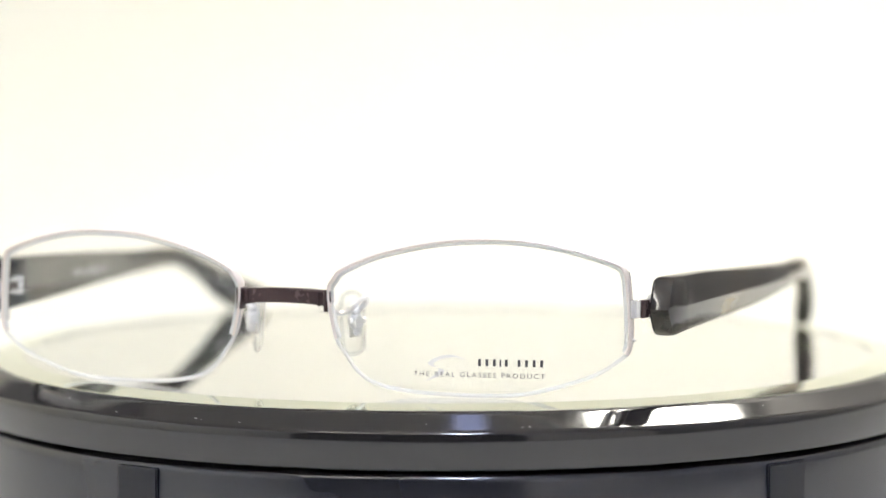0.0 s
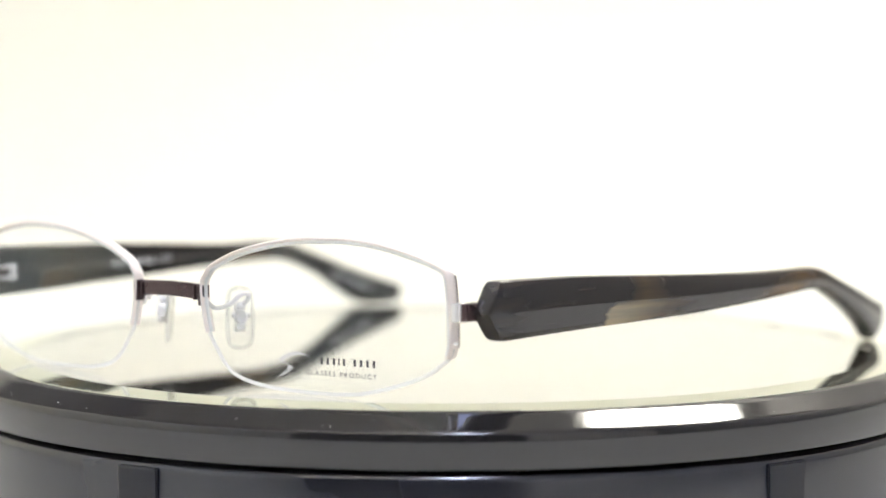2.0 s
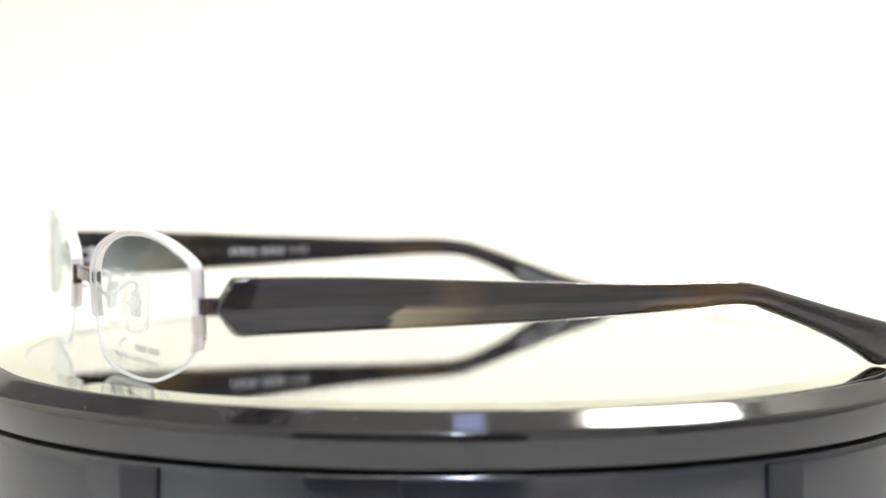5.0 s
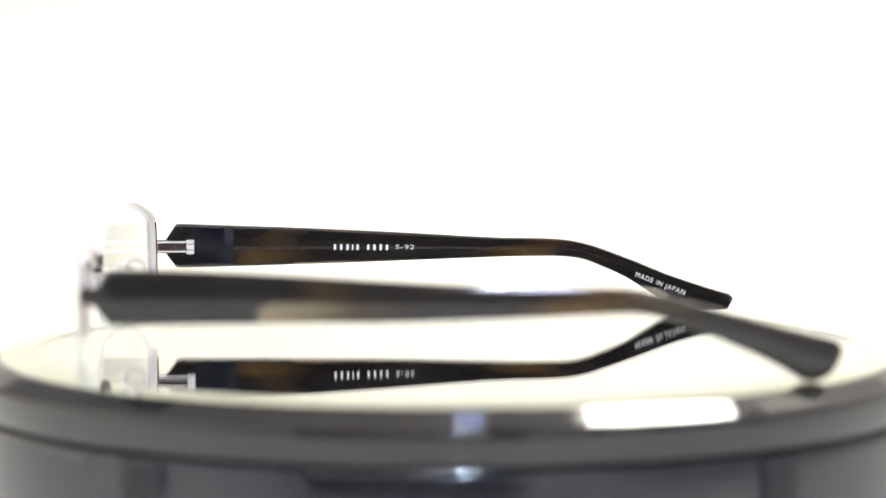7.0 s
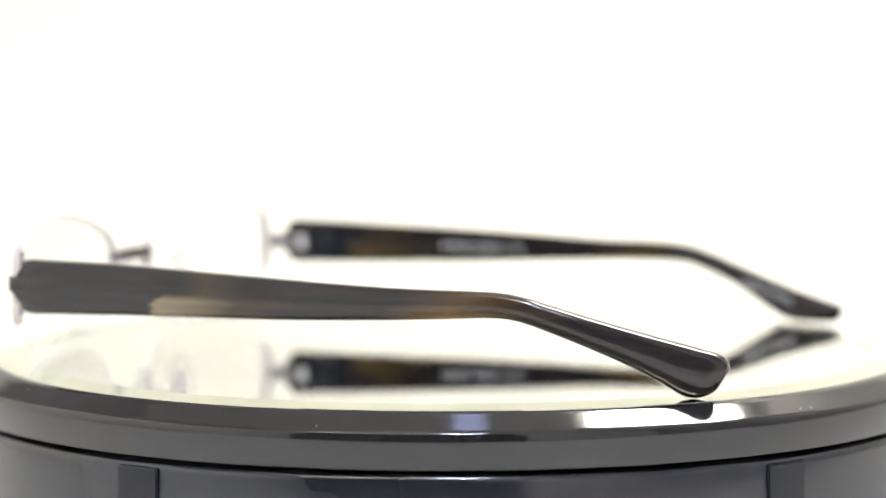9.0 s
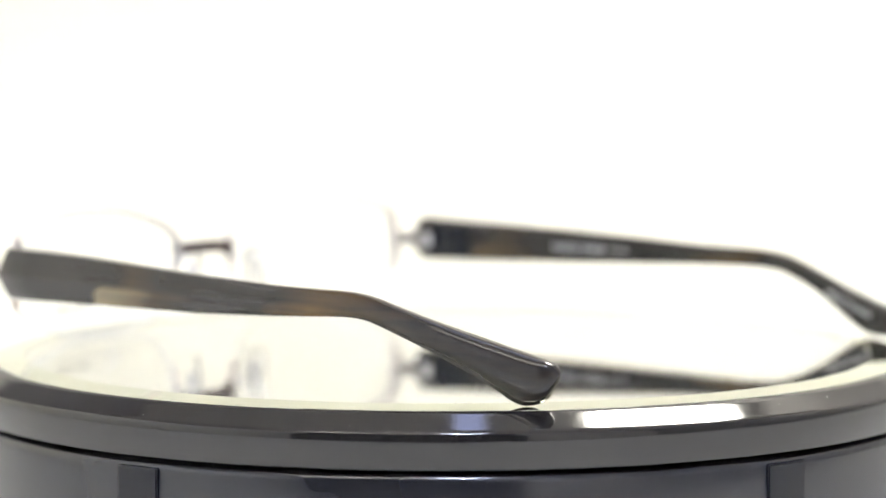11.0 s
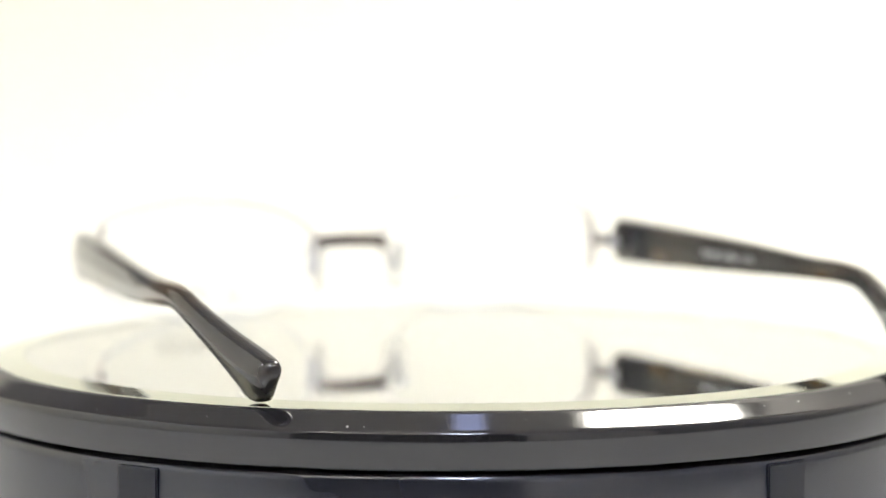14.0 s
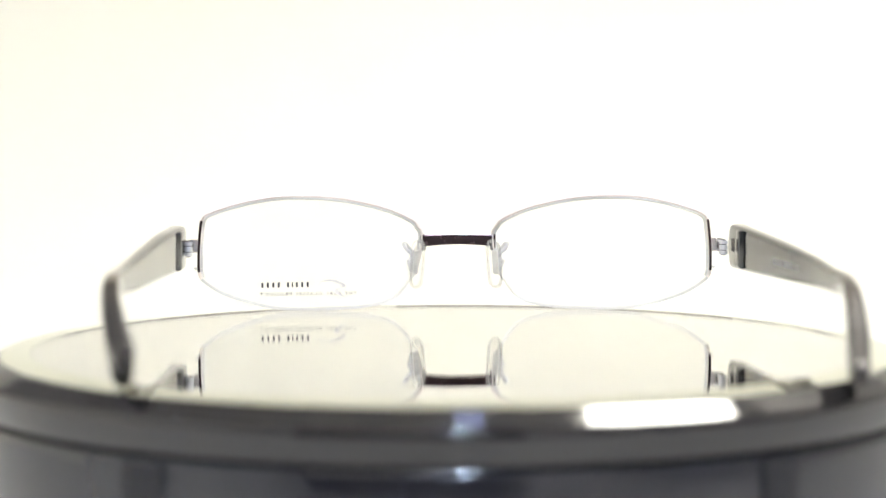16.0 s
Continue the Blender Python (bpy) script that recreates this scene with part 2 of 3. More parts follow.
# ---------------------------------------------------------------- room
def room():
    def slab(name, x0, x1, y0, y1, z0, z1, mat):
        bm = bmesh.new()
        box(bm, x0, x1, y0, y1, z0, z1)
        return tagged(part(name, bm, mat, smooth=False), "plain painted surface closing the room", "wall", kind="structure")

    tagged(slab("floor", -1.4, 1.4, -1.4, 1.3, -0.9, -0.82, floor_mat), "plain dull floor of the room", "floor")
    tagged(slab("ceiling", -1.4, 1.4, -1.4, 1.3, 1.6, 1.68, ceiling_paint), "plain white ceiling of the room", "ceiling")
    slab("wall_north", -1.4, 1.4, 1.2, 1.3, -0.82, 1.6, wall_dim)
    slab("wall_south", -1.4, 1.4, -1.4, -1.3, -0.82, 1.6, wall_grey)
    slab("wall_west", -1.4, -1.3, -1.3, 1.2, -0.82, 1.6, wall_white)
    slab("wall_east", 1.3, 1.4, -1.3, 1.2, -0.82, 1.6, wall_dim)


def curtain():
    """Dark cloth hung in folds on the wall behind the camera; it shows as the dark patch in the turntable's side."""
    bm = bmesh.new()
    n = 120
    rows = []
    for z in (-0.78, 1.5):
        front = [(-0.84 + 1.2 * i / n, -1.24 + 0.025 * math.sin(i * 0.9) + 0.01 * math.sin(i * 2.3), z) for i in range(n + 1)]
        back = [(x, -1.285, z) for x, y, _ in reversed(front)]
        rows.append(front + back)
    loft(bm, rows)
    tagged(part("curtain", bm, cloth_dark), "dark cloth curtain hanging in folds", "curtain")


def table():
    t = thing("table", "white laminate table under the turntable", "table")
    bm = bmesh.new()
    box(bm, -0.68, 1.0, -0.72, 1.1, -0.065, -0.035)
    part("tabletop", bm, table_white, t, smooth=False, bevel=0.003)
    for x in (-0.62, 0.94):
        for y in (-0.66, 1.04):
            bm = bmesh.new()
            box(bm, x - 0.025, x + 0.025, y - 0.025, y + 0.025, -0.82, -0.065)
            part("leg", bm, table_white, t, smooth=False, bevel=0.003)


def fill_reflector():
    """Unseen white board on feet added beside the table to pale the turntable's side."""
    t = thing("fill_reflector", "unseen white reflector board added beside the table as fill", "reflector")
    bm = bmesh.new()
    box(bm, -0.745, -0.725, -1.1, 0.5, -0.78, 0.75)
    part("board", bm, sheet_white, t, smooth=False, bevel=0.002)
    for y in (-0.9, 0.3):
        bm = bmesh.new()
        box(bm, -0.9, -0.7, y - 0.02, y + 0.02, -0.82, -0.78)
        part("foot", bm, table_white, t, smooth=False, bevel=0.002)


def backdrop():
    """Seamless white paper: lies on the table behind the turntable and sweeps up."""
    line = [(0.16, -0.034), (0.7, -0.034)]
    line += [(0.7 + 0.3 * math.sin(a), -0.034 + 0.3 * (1 - math.cos(a))) for a in np.linspace(0.05, math.pi / 2, 16)]
    line += [(1.0, 0.5), (1.0, 0.75)]
    bm = bmesh.new()
    rows = []
    for x in np.linspace(-0.6, 0.6, 9):
        rows.append([(x, y, z) for y, z in line] + [(x, y + 0.0015, z + (0.0 if z > 0.3 else -0.0009)) for y, z in reversed(line)])
    loft(bm, rows)
    tagged(part("backdrop_paper", bm, sheet_white), "seamless white paper backdrop sweeping up behind the turntable", "backdrop", kind="structure")


def ceiling_panel():
    t = thing("ceiling_light", "square white panel light hung from the ceiling", "lamp")
    cx, cy, z, h = 0.62, 0.86, 1.57, 0.24
    bm = bmesh.new()
    box(bm, cx - h, cx + h, cy - h, cy + h, z, z + 0.004)
    part("diffuser", bm, panel_glow, t, "glowing white diffuser", smooth=False)
    bm = bmesh.new()
    for x0, x1, y0, y1 in ((-h - 0.02, h + 0.02, -h - 0.02, -h), (-h - 0.02, h + 0.02, h, h + 0.02), (-h - 0.02, -h, -h, h), (h, h + 0.02, -h, h)):
        box(bm, cx + x0, cx + x1, cy + y0, cy + y1, z - 0.004, z + 0.02)
    part("frame", bm, silver_metal, t, smooth=False, bevel=0.002)
    bm = bmesh.new()
    box(bm, cx - 0.04, cx + 0.04, cy - 0.04, cy + 0.04, z + 0.004, 1.6)
    part("stem", bm, silver_metal, t, smooth=False)


def strip_lamp():
    """A small cool lamp of four short tubes, above the camera."""
    t = thing("strip_lamp", "small lamp of four short cool white tubes", "lamp")
    cx, cy, z = 0.05, -0.5, 1.2
    for i in range(4):
        bm = bmesh.new()
        x = cx + (i - 1.5) * 0.008
        tube(bm, [(x, cy - 0.015, z), (x, cy + 0.015, z)], 0.0008, 12)
        part("light_tube", bm, strip_glow, t)
    bm = bmesh.new()
    box(bm, cx - 0.1, cx + 0.1, cy - 0.11, cy + 0.11, z + 0.02, z + 0.05)
    part("housing", bm, wall_white, t, smooth=False, bevel=0.004)
    bm = bmesh.new()
    box(bm, cx - 0.012, cx + 0.012, cy - 0.012, cy + 0.012, z + 0.05, 1.6)
    part("stem", bm, silver_metal, t, smooth=False)


def small_panel():
    t = thing("small_ceiling_light", "small cool white panel light under the ceiling", "lamp")
    cx, cy, z = 0.055, 0.66, 1.575
    bm = bmesh.new()
    box(bm, cx - 0.04, cx + 0.04, cy - 0.16, cy + 0.16, z, z + 0.003)
    part("diffuser", bm, small_glow, t, "glowing cool white diffuser", smooth=False)
    bm = bmesh.new()
    box(bm, cx - 0.055, cx + 0.055, cy - 0.175, cy + 0.175, z + 0.003, 1.6)
    part("housing", bm, wall_white, t, smooth=False, bevel=0.003)


def tube_fill_lamp():
    """Unseen long tube under the ceiling, in front of the table's middle; added fill."""
    t = thing("tube_fill_lamp", "long white tube light under the ceiling, added as fill", "lamp")
    y, z = -0.62, 1.5
    bm = bmesh.new()
    tube(bm, [(-0.75, y, z), (0.0, y, z)], 0.013, 14)
    part("light_tube", bm, tube_glow, t)
    for x in (-0.77, 0.0):
        bm = bmesh.new()
        box(bm, x, x + 0.02, y - 0.02, y + 0.02, z - 0.02, z + 0.05)
        part("socket", bm, wall_white, t, smooth=False, bevel=0.002)
    bm = bmesh.new()
    box(bm, -0.77, 0.02, y - 0.03, y + 0.03, z + 0.05, 1.6)
    part("housing", bm, wall_white, t, smooth=False, bevel=0.003)


# ---------------------------------------------------------------- turntable
def turntable():
    t = thing("turntable", "round glossy black display turntable with a mirror top", "turntable")
    bm = bmesh.new()
    top = [(9.512, -0.06), (9.516, -0.022), (9.535, -0.024), (9.61, -0.06)]
    slope = [(9.67, -0.097), (9.97, -0.262)]
    fillet = [(10.0, -0.279), (10.03, -0.298), (10.055, -0.32), (10.072, -0.345), (10.08, -0.38)]
    side = [(10.08, -0.92), (10.06, -0.955), (10.0, -0.97), (9.6, -0.97), (9.5, -0.97)]
    lathe(bm, [(r * CM, z * CM) for r, z in top + slope + fillet + side], 384, close=True)
    ring = part("platter", bm, black_plastic, t, "glossy black bevelled platter rim")
    bm = bmesh.new()
    lathe(bm, [(0, 0.00002), (0.0885, 0.00002), (0.0885, -0.006), (0, -0.006)], 256)
    silver = part("mirror", bm, mirror_mat, ring, "round silvered mirror")
    bm = bmesh.new()
    lathe(bm, [(0, 0.0003), (0.0885, 0.0003), (0.0885, 0.00002)], 256)
    part("glass_top", bm, glass_top_mat, silver, "clear plate glass over the silvering")
    bm = bmesh.new()
    lathe(bm, [(0.0886, 0.0003), (0.095, -0.00012), (0.0951, -0.0006), (0.0951, -0.006), (0.0886, -0.006)], 384, close=True)
    part("glass_edge", bm, bevel_mat, ring, "pale green bevelled glass edge")
    # specks and fine scratches on the rim
    rng = random.Random(4)
    bm = bmesh.new()
    spots = [(-106.4, 9.93), (-96.2, 9.9)]
    spots += [(rng.uniform(0, 360), rng.choice((9.75, 9.85, 9.93, 9.2, 9.4, 9.52))) for _ in range(60)]
    spots += [(rng.gauss(-95, 5), rng.uniform(9.38, 9.5)) for _ in range(30)] + [(100.2 + 0.35 * i, 9.7 + 0.06 * (i % 3)) for i in range(4)]
    spots += [(rng.uniform(0, 360), rng.uniform(3.0, 8.6)) for _ in range(14)]
    for deg, r in spots:
        a = radians(deg)
        z = 0.03 if r < 8.86 else 0.03 - 0.0656 * (r - 8.86) if r < 9.5 else (-0.04 if r < 9.62 else -0.095 - 0.55 * (r - 9.67))
        s = rng.choice((0.004, 0.006, 0.008, 0.012))
        c = Vector((r * math.cos(a), r * math.sin(a), z)) * CM
        bmesh.ops.create_icosphere(bm, subdivisions=1, radius=s * CM,
                                   matrix=Matrix.Translation(c) @ Matrix.Rotation(a, 4, "Z") @ Matrix.Diagonal((1, rng.uniform(0.8, 2.5), 0.6, 1)))
    tagged(part("dust", bm, dust_mat, ring, "pale specks of dust"), kind="stuff")

    bm = bmesh.new()
    prof = [(0, -1.03), (9.85, -1.03), (9.95, -1.04), (10.02, -1.075), (10.06, -1.14), (10.07, -1.2), (10.12, -2.2), (10.14, -3.3), (10.0, -3.5), (0, -3.5)]
    lathe(bm, [(r * CM, z * CM) for r, z in prof], 256)
    base = part("base", bm, base_mat, t, "static glossy black base drum")
    bm = bmesh.new()
    lathe(bm, [(0, -0.0097), (0.07, -0.0097), (0.07, -0.0103), (0, -0.0103)], 96)
    part("bearing", bm, black_dull, t)
    # blue-black insets round the base, two tall and two short
    for deg, foot in ((-123.0, -3.4), (-53.4, -3.4), (-20.5, -1.62), (-158.5, -1.62)):
        bm = bmesh.new()
        rings = []
        for z in (-1.13, foot):
            steps = np.linspace(-2.6, 2.6, 7)
            ring_pts = [(r * math.cos(radians(deg + d)) * CM, r * math.sin(radians(deg + d)) * CM, z * CM)
                        for r, turn in ((10.0, 1), (10.15, -1)) for d in steps[::turn]]
            rings.append(ring_pts)
        loft(bm, rings)
        part("inset", bm, inset_mat, base, "blue-black inset", bevel=0.0004)
    return ring


# ---------------------------------------------------------------- eyeglasses
def front_v(u, z):
    """How far back the lens front lies at u, in centimetres."""
    return 0.0165 * u * u


OUTLINE = [(0.80, 1.50), (0.775, 1.95), (0.87, 2.12), (1.03, 2.30), (1.57, 2.55), (2.10, 2.70), (2.62, 2.81), (3.14, 2.88), (3.65, 2.905),
           (4.15, 2.905), (4.65, 2.86), (5.14, 2.77), (5.63, 2.64), (5.97, 2.52), (6.13, 2.43), (6.21, 2.30), (6.25, 2.07), (6.29, 1.46),
           (6.27, 0.95), (6.09, 0.72), (5.64, 0.44), (4.93, 0.20), (4.32, 0.07), (3.64, 0.035), (2.86, 0.045), (2.23, 0.09), (1.69, 0.20),
           (1.36, 0.39), (1.12, 0.69), (0.92, 1.0)]


def inset(points, d):
    """The closed outline moved inwards by d."""
    out = []
    n = len(points)
    for i in range(n):
        a, b = np.array(points[i - 1]), np.array(points[(i + 1) % n])
        e = (b - a) / np.linalg.norm(b - a)
        out.append(np.array(points[i]) + d * np.array((e[1], -e[0])))
    return out


def eyeglasses():
    g = thing("eyeglasses", "half-rim eyeglasses with clear demo lenses and dark horn temples, opened", "eyeglasses")
    dense = spline(OUTLINE, 5, closed=True)
    per = 5
    for s in (1, -1):
        def at(u, v, z):
            if s < 0 and u < 6.3 and v < 0.5 + 0.0165 * u * u:
                u = u * 0.975 + 0.14
            return (s * u * CM, v * CM, z * CM)

        # lens: a thin curved shell
        bm = bmesh.new()
        edge = inset(dense, 0.05)
        mid = np.mean(edge, axis=0)
        rows_f, rows_b = [], []
        for k in range(9):
            f = 1 - k / 9
            ring = [mid + (p - mid) * f for p in edge]
            rows_f.append([at(u, front_v(u, z) + 0.03, z) for u, z in ring])
            rows_b.append([at(u, front_v(u, z) + 0.15, z) for u, z in ring])
        rings = rows_b[::-1] + rows_f
        loft(bm, rings)
        part("lens", bm, lens_mat, g, "clear plastic demo lens")

        # nylon cord round the lower lens edge
        bm = bmesh.new()
        low = [p for p in inset(dense, 0.035)[18 * per - 2:]] + [inset(dense, 0.035)[0]]
        tube(bm, [at(u, front_v(u, z) + 0.085, z) for u, z in low], 0.036 * CM, 8)
        part("nylon_cord", bm, cord_mat, g, "clear nylon cord")

        # half rim of metal
        bm = bmesh.new()
        allo = dense
        idx = [len(allo) - 5, len(allo) - 3] + list(range(0, 18 * per + 3))
        inn = inset(dense, 0.085)
        rings = []
        for step, i in enumerate(idx):
            o, n_ = np.array(allo[i]), np.array(inn[i])
            v0 = front_v(o[0], o[1]) + 0.105
            slim = min(1.0, 0.5 + 0.06 * step)
            m_, h_ = (o + n_) / 2, (o - n_) / 2 * slim
            rings.append([at(m_[0] + h_[0] * math.cos(w), v0 + 0.125 * math.sin(w), m_[1] + h_[1] * math.cos(w)) for w in np.arange(12) * math.tau / 12])
        loft(bm, rings)
        part("rim", bm, rim_metal, g, "pale champagne metal half rim")

        # bright liner strip in the groove, round the inner edge of the metal
        bm = bmesh.new()
        seam = inset(dense, 0.108)
        tube(bm, [at(seam[i][0], front_v(*seam[i]) + 0.07, seam[i][1]) for i in idx], 0.034 * CM, 10)
        part("rim_liner", bm, liner_mat, g, "white liner strip in the rim")

        # dark plated strip behind the upright outer end
        bm = bmesh.new()
        rings = []
        for i in range(15 * per, 18 * per):
            o, n_ = np.array(allo[i]), np.array(inn[i])
            v0 = front_v(o[0], o[1]) + 0.203
            rings.append([at(n_[0] + 0.01, v0, n_[1]), at(o[0] - 0.014, v0, o[1]), at(o[0] - 0.014, v0 + 0.03, o[1]), at(n_[0] + 0.01, v0 + 0.03, n_[1])])
        loft(bm, rings)
        part("rim_strip", bm, brown_metal, g, "dark brown plated strip")

        # end piece: arm from the rim to the hinge
        bm = bmesh.new()
        path = [(6.24, 0.68, 1.66), (6.32, 0.69, 1.665), (6.39, 0.74, 1.668), (6.42, 0.84, 1.67)]
        rings = []
        for u, v, z in spline(path, 4):
            rings.append([at(u - 0.045, v + 0.05, z - 0.16), at(u + 0.045, v - 0.05, z - 0.16), at(u + 0.045, v - 0.05, z + 0.16), at(u - 0.045, v + 0.05, z + 0.16)])
        loft(bm, rings)
        ep = part("end_piece", bm, silver_metal, g, "bright steel end piece", bevel=0.0002)
        bm = bmesh.new()
        rings = []
        for u, v in ((6.44, 0.72), (6.49, 0.8), (6.515, 0.95), (6.52, 1.28)):
            rings.append([at(u - 0.07, v + 0.03, 1.505), at(u + 0.03, v - 0.02, 1.505), at(u + 0.03, v - 0.02, 1.825), at(u - 0.07, v + 0.03, 1.825)])
        loft(bm, rings)
        part("hinge_cover", bm, brown_metal, ep, "dark brown plated cover", smooth=False, bevel=0.0002)
        bm = bmesh.new()
        box(bm, *sorted((s * 6.385 * CM, s * 6.44 * CM)), 0.86 * CM, 1.6 * CM, 1.55 * CM, 1.78 * CM)
        part("hinge_bar", bm, brown_metal, ep, "brown plated hinge bar", smooth=False, bevel=0.0003)
        for z in (1.53, 1.755):
            bm = bmesh.new()
            box(bm, *sorted((s * 6.37 * CM, s * 6.45 * CM)), 0.84 * CM, 1.56 * CM, z * CM, (z + 0.045) * CM)
            part("hinge_flange", bm, polished_metal, ep, smooth=False, bevel=0.0001)
        for z, h in ((1.49, 0.09), (1.6, 0.12), (1.74, 0.09)):
            bm = bmesh.new()
            tube(bm, [at(6.43, 1.66, z), at(6.43, 1.66, z + h)], 0.1 * CM, 16)
            part("hinge_barrel", bm, polished_metal, ep, bevel=0.0001)
        bm = bmesh.new()
        tube(bm, [at(6.43, 1.66, 1.47), at(6.43, 1.66, 1.85)], 0.055 * CM, 12)
        part("hinge_screw", bm, black_dull, ep, "dark hinge screw")
        bm = bmesh.new()
        tube(bm, [at(6.29, 0.72, 1.12), at(6.36, 0.74, 1.12)], 0.03 * CM, 10)
        part("cord_knot", bm, cord_mat, ep)

        # nose pad on its wire arm
        nose_pad(g, at, s)

        temple(g, s)

    bridge(g)
    prints(g)
    return g


def bridge(g):
    bm = bmesh.new()
    rings = []
    off = -0.08
    for i in range(17):
        u = -0.84 + 1.68 * i / 16
        arch = 0.045 * (1 - (u / 0.84) ** 2)
        v = 0.02 + 0.05 * (u / 0.84) ** 2
        z0, z1 = 1.60 + arch, 1.885 + arch * 0.7
        pts = ((v, z0 + 0.03), (v, z1 - 0.04), (v + 0.04, z1), (v + 0.15, z1), (v + 0.17, z1 - 0.03), (v + 0.17, z0 + 0.02), (v + 0.14, z0), (v + 0.03, z0))
        rings.append([((u + off) * CM, a * CM, b * CM) for a, b in pts])
    loft(bm, rings)
    b = part("bridge", bm, brown_metal, g, "dark brown plated metal bridge bar")
    for s in (1, -1):
        bm = bmesh.new()
        box(bm, -0.07 * CM, 0.07 * CM, -0.008 * CM, 0.19 * CM, 1.50 * CM, 1.90 * CM, Matrix.Translation(((s * 0.86 + off) * CM, 0.03 * CM, 0)))
        part("bridge_block", bm, brown_metal, b, bevel=0.0003, smooth=False)
        bm = bmesh.new()
        box(bm, -0.02 * CM, 0.02 * CM, -0.014 * CM, 0.19 * CM, 1.60 * CM, 1.87 * CM, Matrix.Translation(((s * 0.70 + off) * CM, 0.03 * CM, 0)))
        part("collar", bm, brown_metal, b, bevel=0.0001, smooth=False)


def nose_pad(g, at, s):
    """A clear pad, longer than wide, that leans out towards its foot."""
    bm = bmesh.new()
    rings = []
    out = [(0.26, 0.0), (0.25, 0.38), (0.18, 0.53), (0.0, 0.58), (-0.16, 0.53), (-0.23, 0.38), (-0.25, 0.0), (-0.24, -0.42), (-0.17, -0.57), (0.0, -0.62), (0.17, -0.57), (0.25, -0.42)]
    out = spline(out, 2, closed=True)
    # pad plane: one axis runs backwards and outwards, the other down and outwards
    c = np.array((0.93, 0.92, 1.24))
    e1 = np.array((0.6, 0.8, 0.0))
    e1 /= np.linalg.norm(e1)
    e2 = np.array((-0.2, -0.12, 1.0))
    e2 -= e1 * (e1 @ e2)
    e2 /= np.linalg.norm(e2)
    nn = np.cross(e1, e2)
    for d, k in ((-0.06, 0.5), (-0.055, 0.85), (-0.02, 1.0), (0.02, 1.0), (0.05, 0.85), (0.06, 0.5)):
        rings.append([at(*(c + e1 * a * k + e2 * b * (k if k > 0.8 else 0.7) + nn * d)) for a, b in out])
    loft(bm, rings)
    pad = part("nose_pad", bm, pad_mat, g, "clear silicone nose pad")
    bm = bmesh.new()
    tube(bm, [at(*(c + e1 * a * 0.95 + e2 * b * 0.95 - nn * 0.0)) for a, b in out], 0.045 * CM, 8, closed=True)
    part("pad_edge", bm, pad_edge_mat, pad, "milky rounded pad edge")
    bm = bmesh.new()
    k = [c + e1 * a + e2 * b + nn * 0.085 for a, b in ((0.11, 0.3), (0.11, -0.28), (-0.11, -0.28), (-0.11, 0.3))]
    k2 = [c + e1 * a + e2 * b + nn * 0.03 for a, b in ((0.11, 0.3), (0.11, -0.28), (-0.11, -0.28), (-0.11, 0.3))]
    loft(bm, [[at(*p) for p in k2], [at(*p) for p in k]])
    part("pad_core", bm, core_mat, pad, "pale beige core", smooth=False, bevel=0.0002)
    # metal box that grips the pad: a saddle block between two beads, and the screw through it
    box_at = c + nn * 0.16
    bm = bmesh.new()
    rings = []
    for d, w, h in ((-0.12, 0.1, 0.13), (-0.09, 0.12, 0.15), (0.05, 0.12, 0.15), (0.09, 0.09, 0.12)):
        rings.append([at(*(box_at + nn * d + e1 * w * math.cos(q_) + e2 * h * math.sin(q_))) for q_ in np.arange(12) * math.tau / 12])
    loft(bm, rings)
    part("pad_box", bm, polished_metal, pad, "polished steel pad box")
    for d, r_ in ((0.19, 0.085), (-0.17, 0.085)):
        bm = bmesh.new()
        bmesh.ops.create_uvsphere(bm, u_segments=14, v_segments=8, radius=r_ * CM, matrix=Matrix.Translation(at(*(box_at + e2 * d))))
        part("bead", bm, polished_metal, pad)
    bm = bmesh.new()
    tube(bm, [at(*(box_at + e2 * 0.03 + e1 * w)) for w in (-0.17, 0.17)], 0.055 * CM, 10)
    part("pad_screw", bm, polished_metal, pad)
    bm = bmesh.new()
    path = [(0.86, 0.14, 1.56), (0.92, 0.3, 1.45), (1.06, 0.5, 1.50), (1.2, 0.66, 1.68), (1.26, 0.8, 1.7), (1.2, 0.86, 1.58), tuple(box_at + e2 * 0.19)]
    tube(bm, [at(*p) for p in spline(path, 6)], 0.046 * CM, 10)
    part("pad_arm", bm, polished_metal, pad)
    return pad


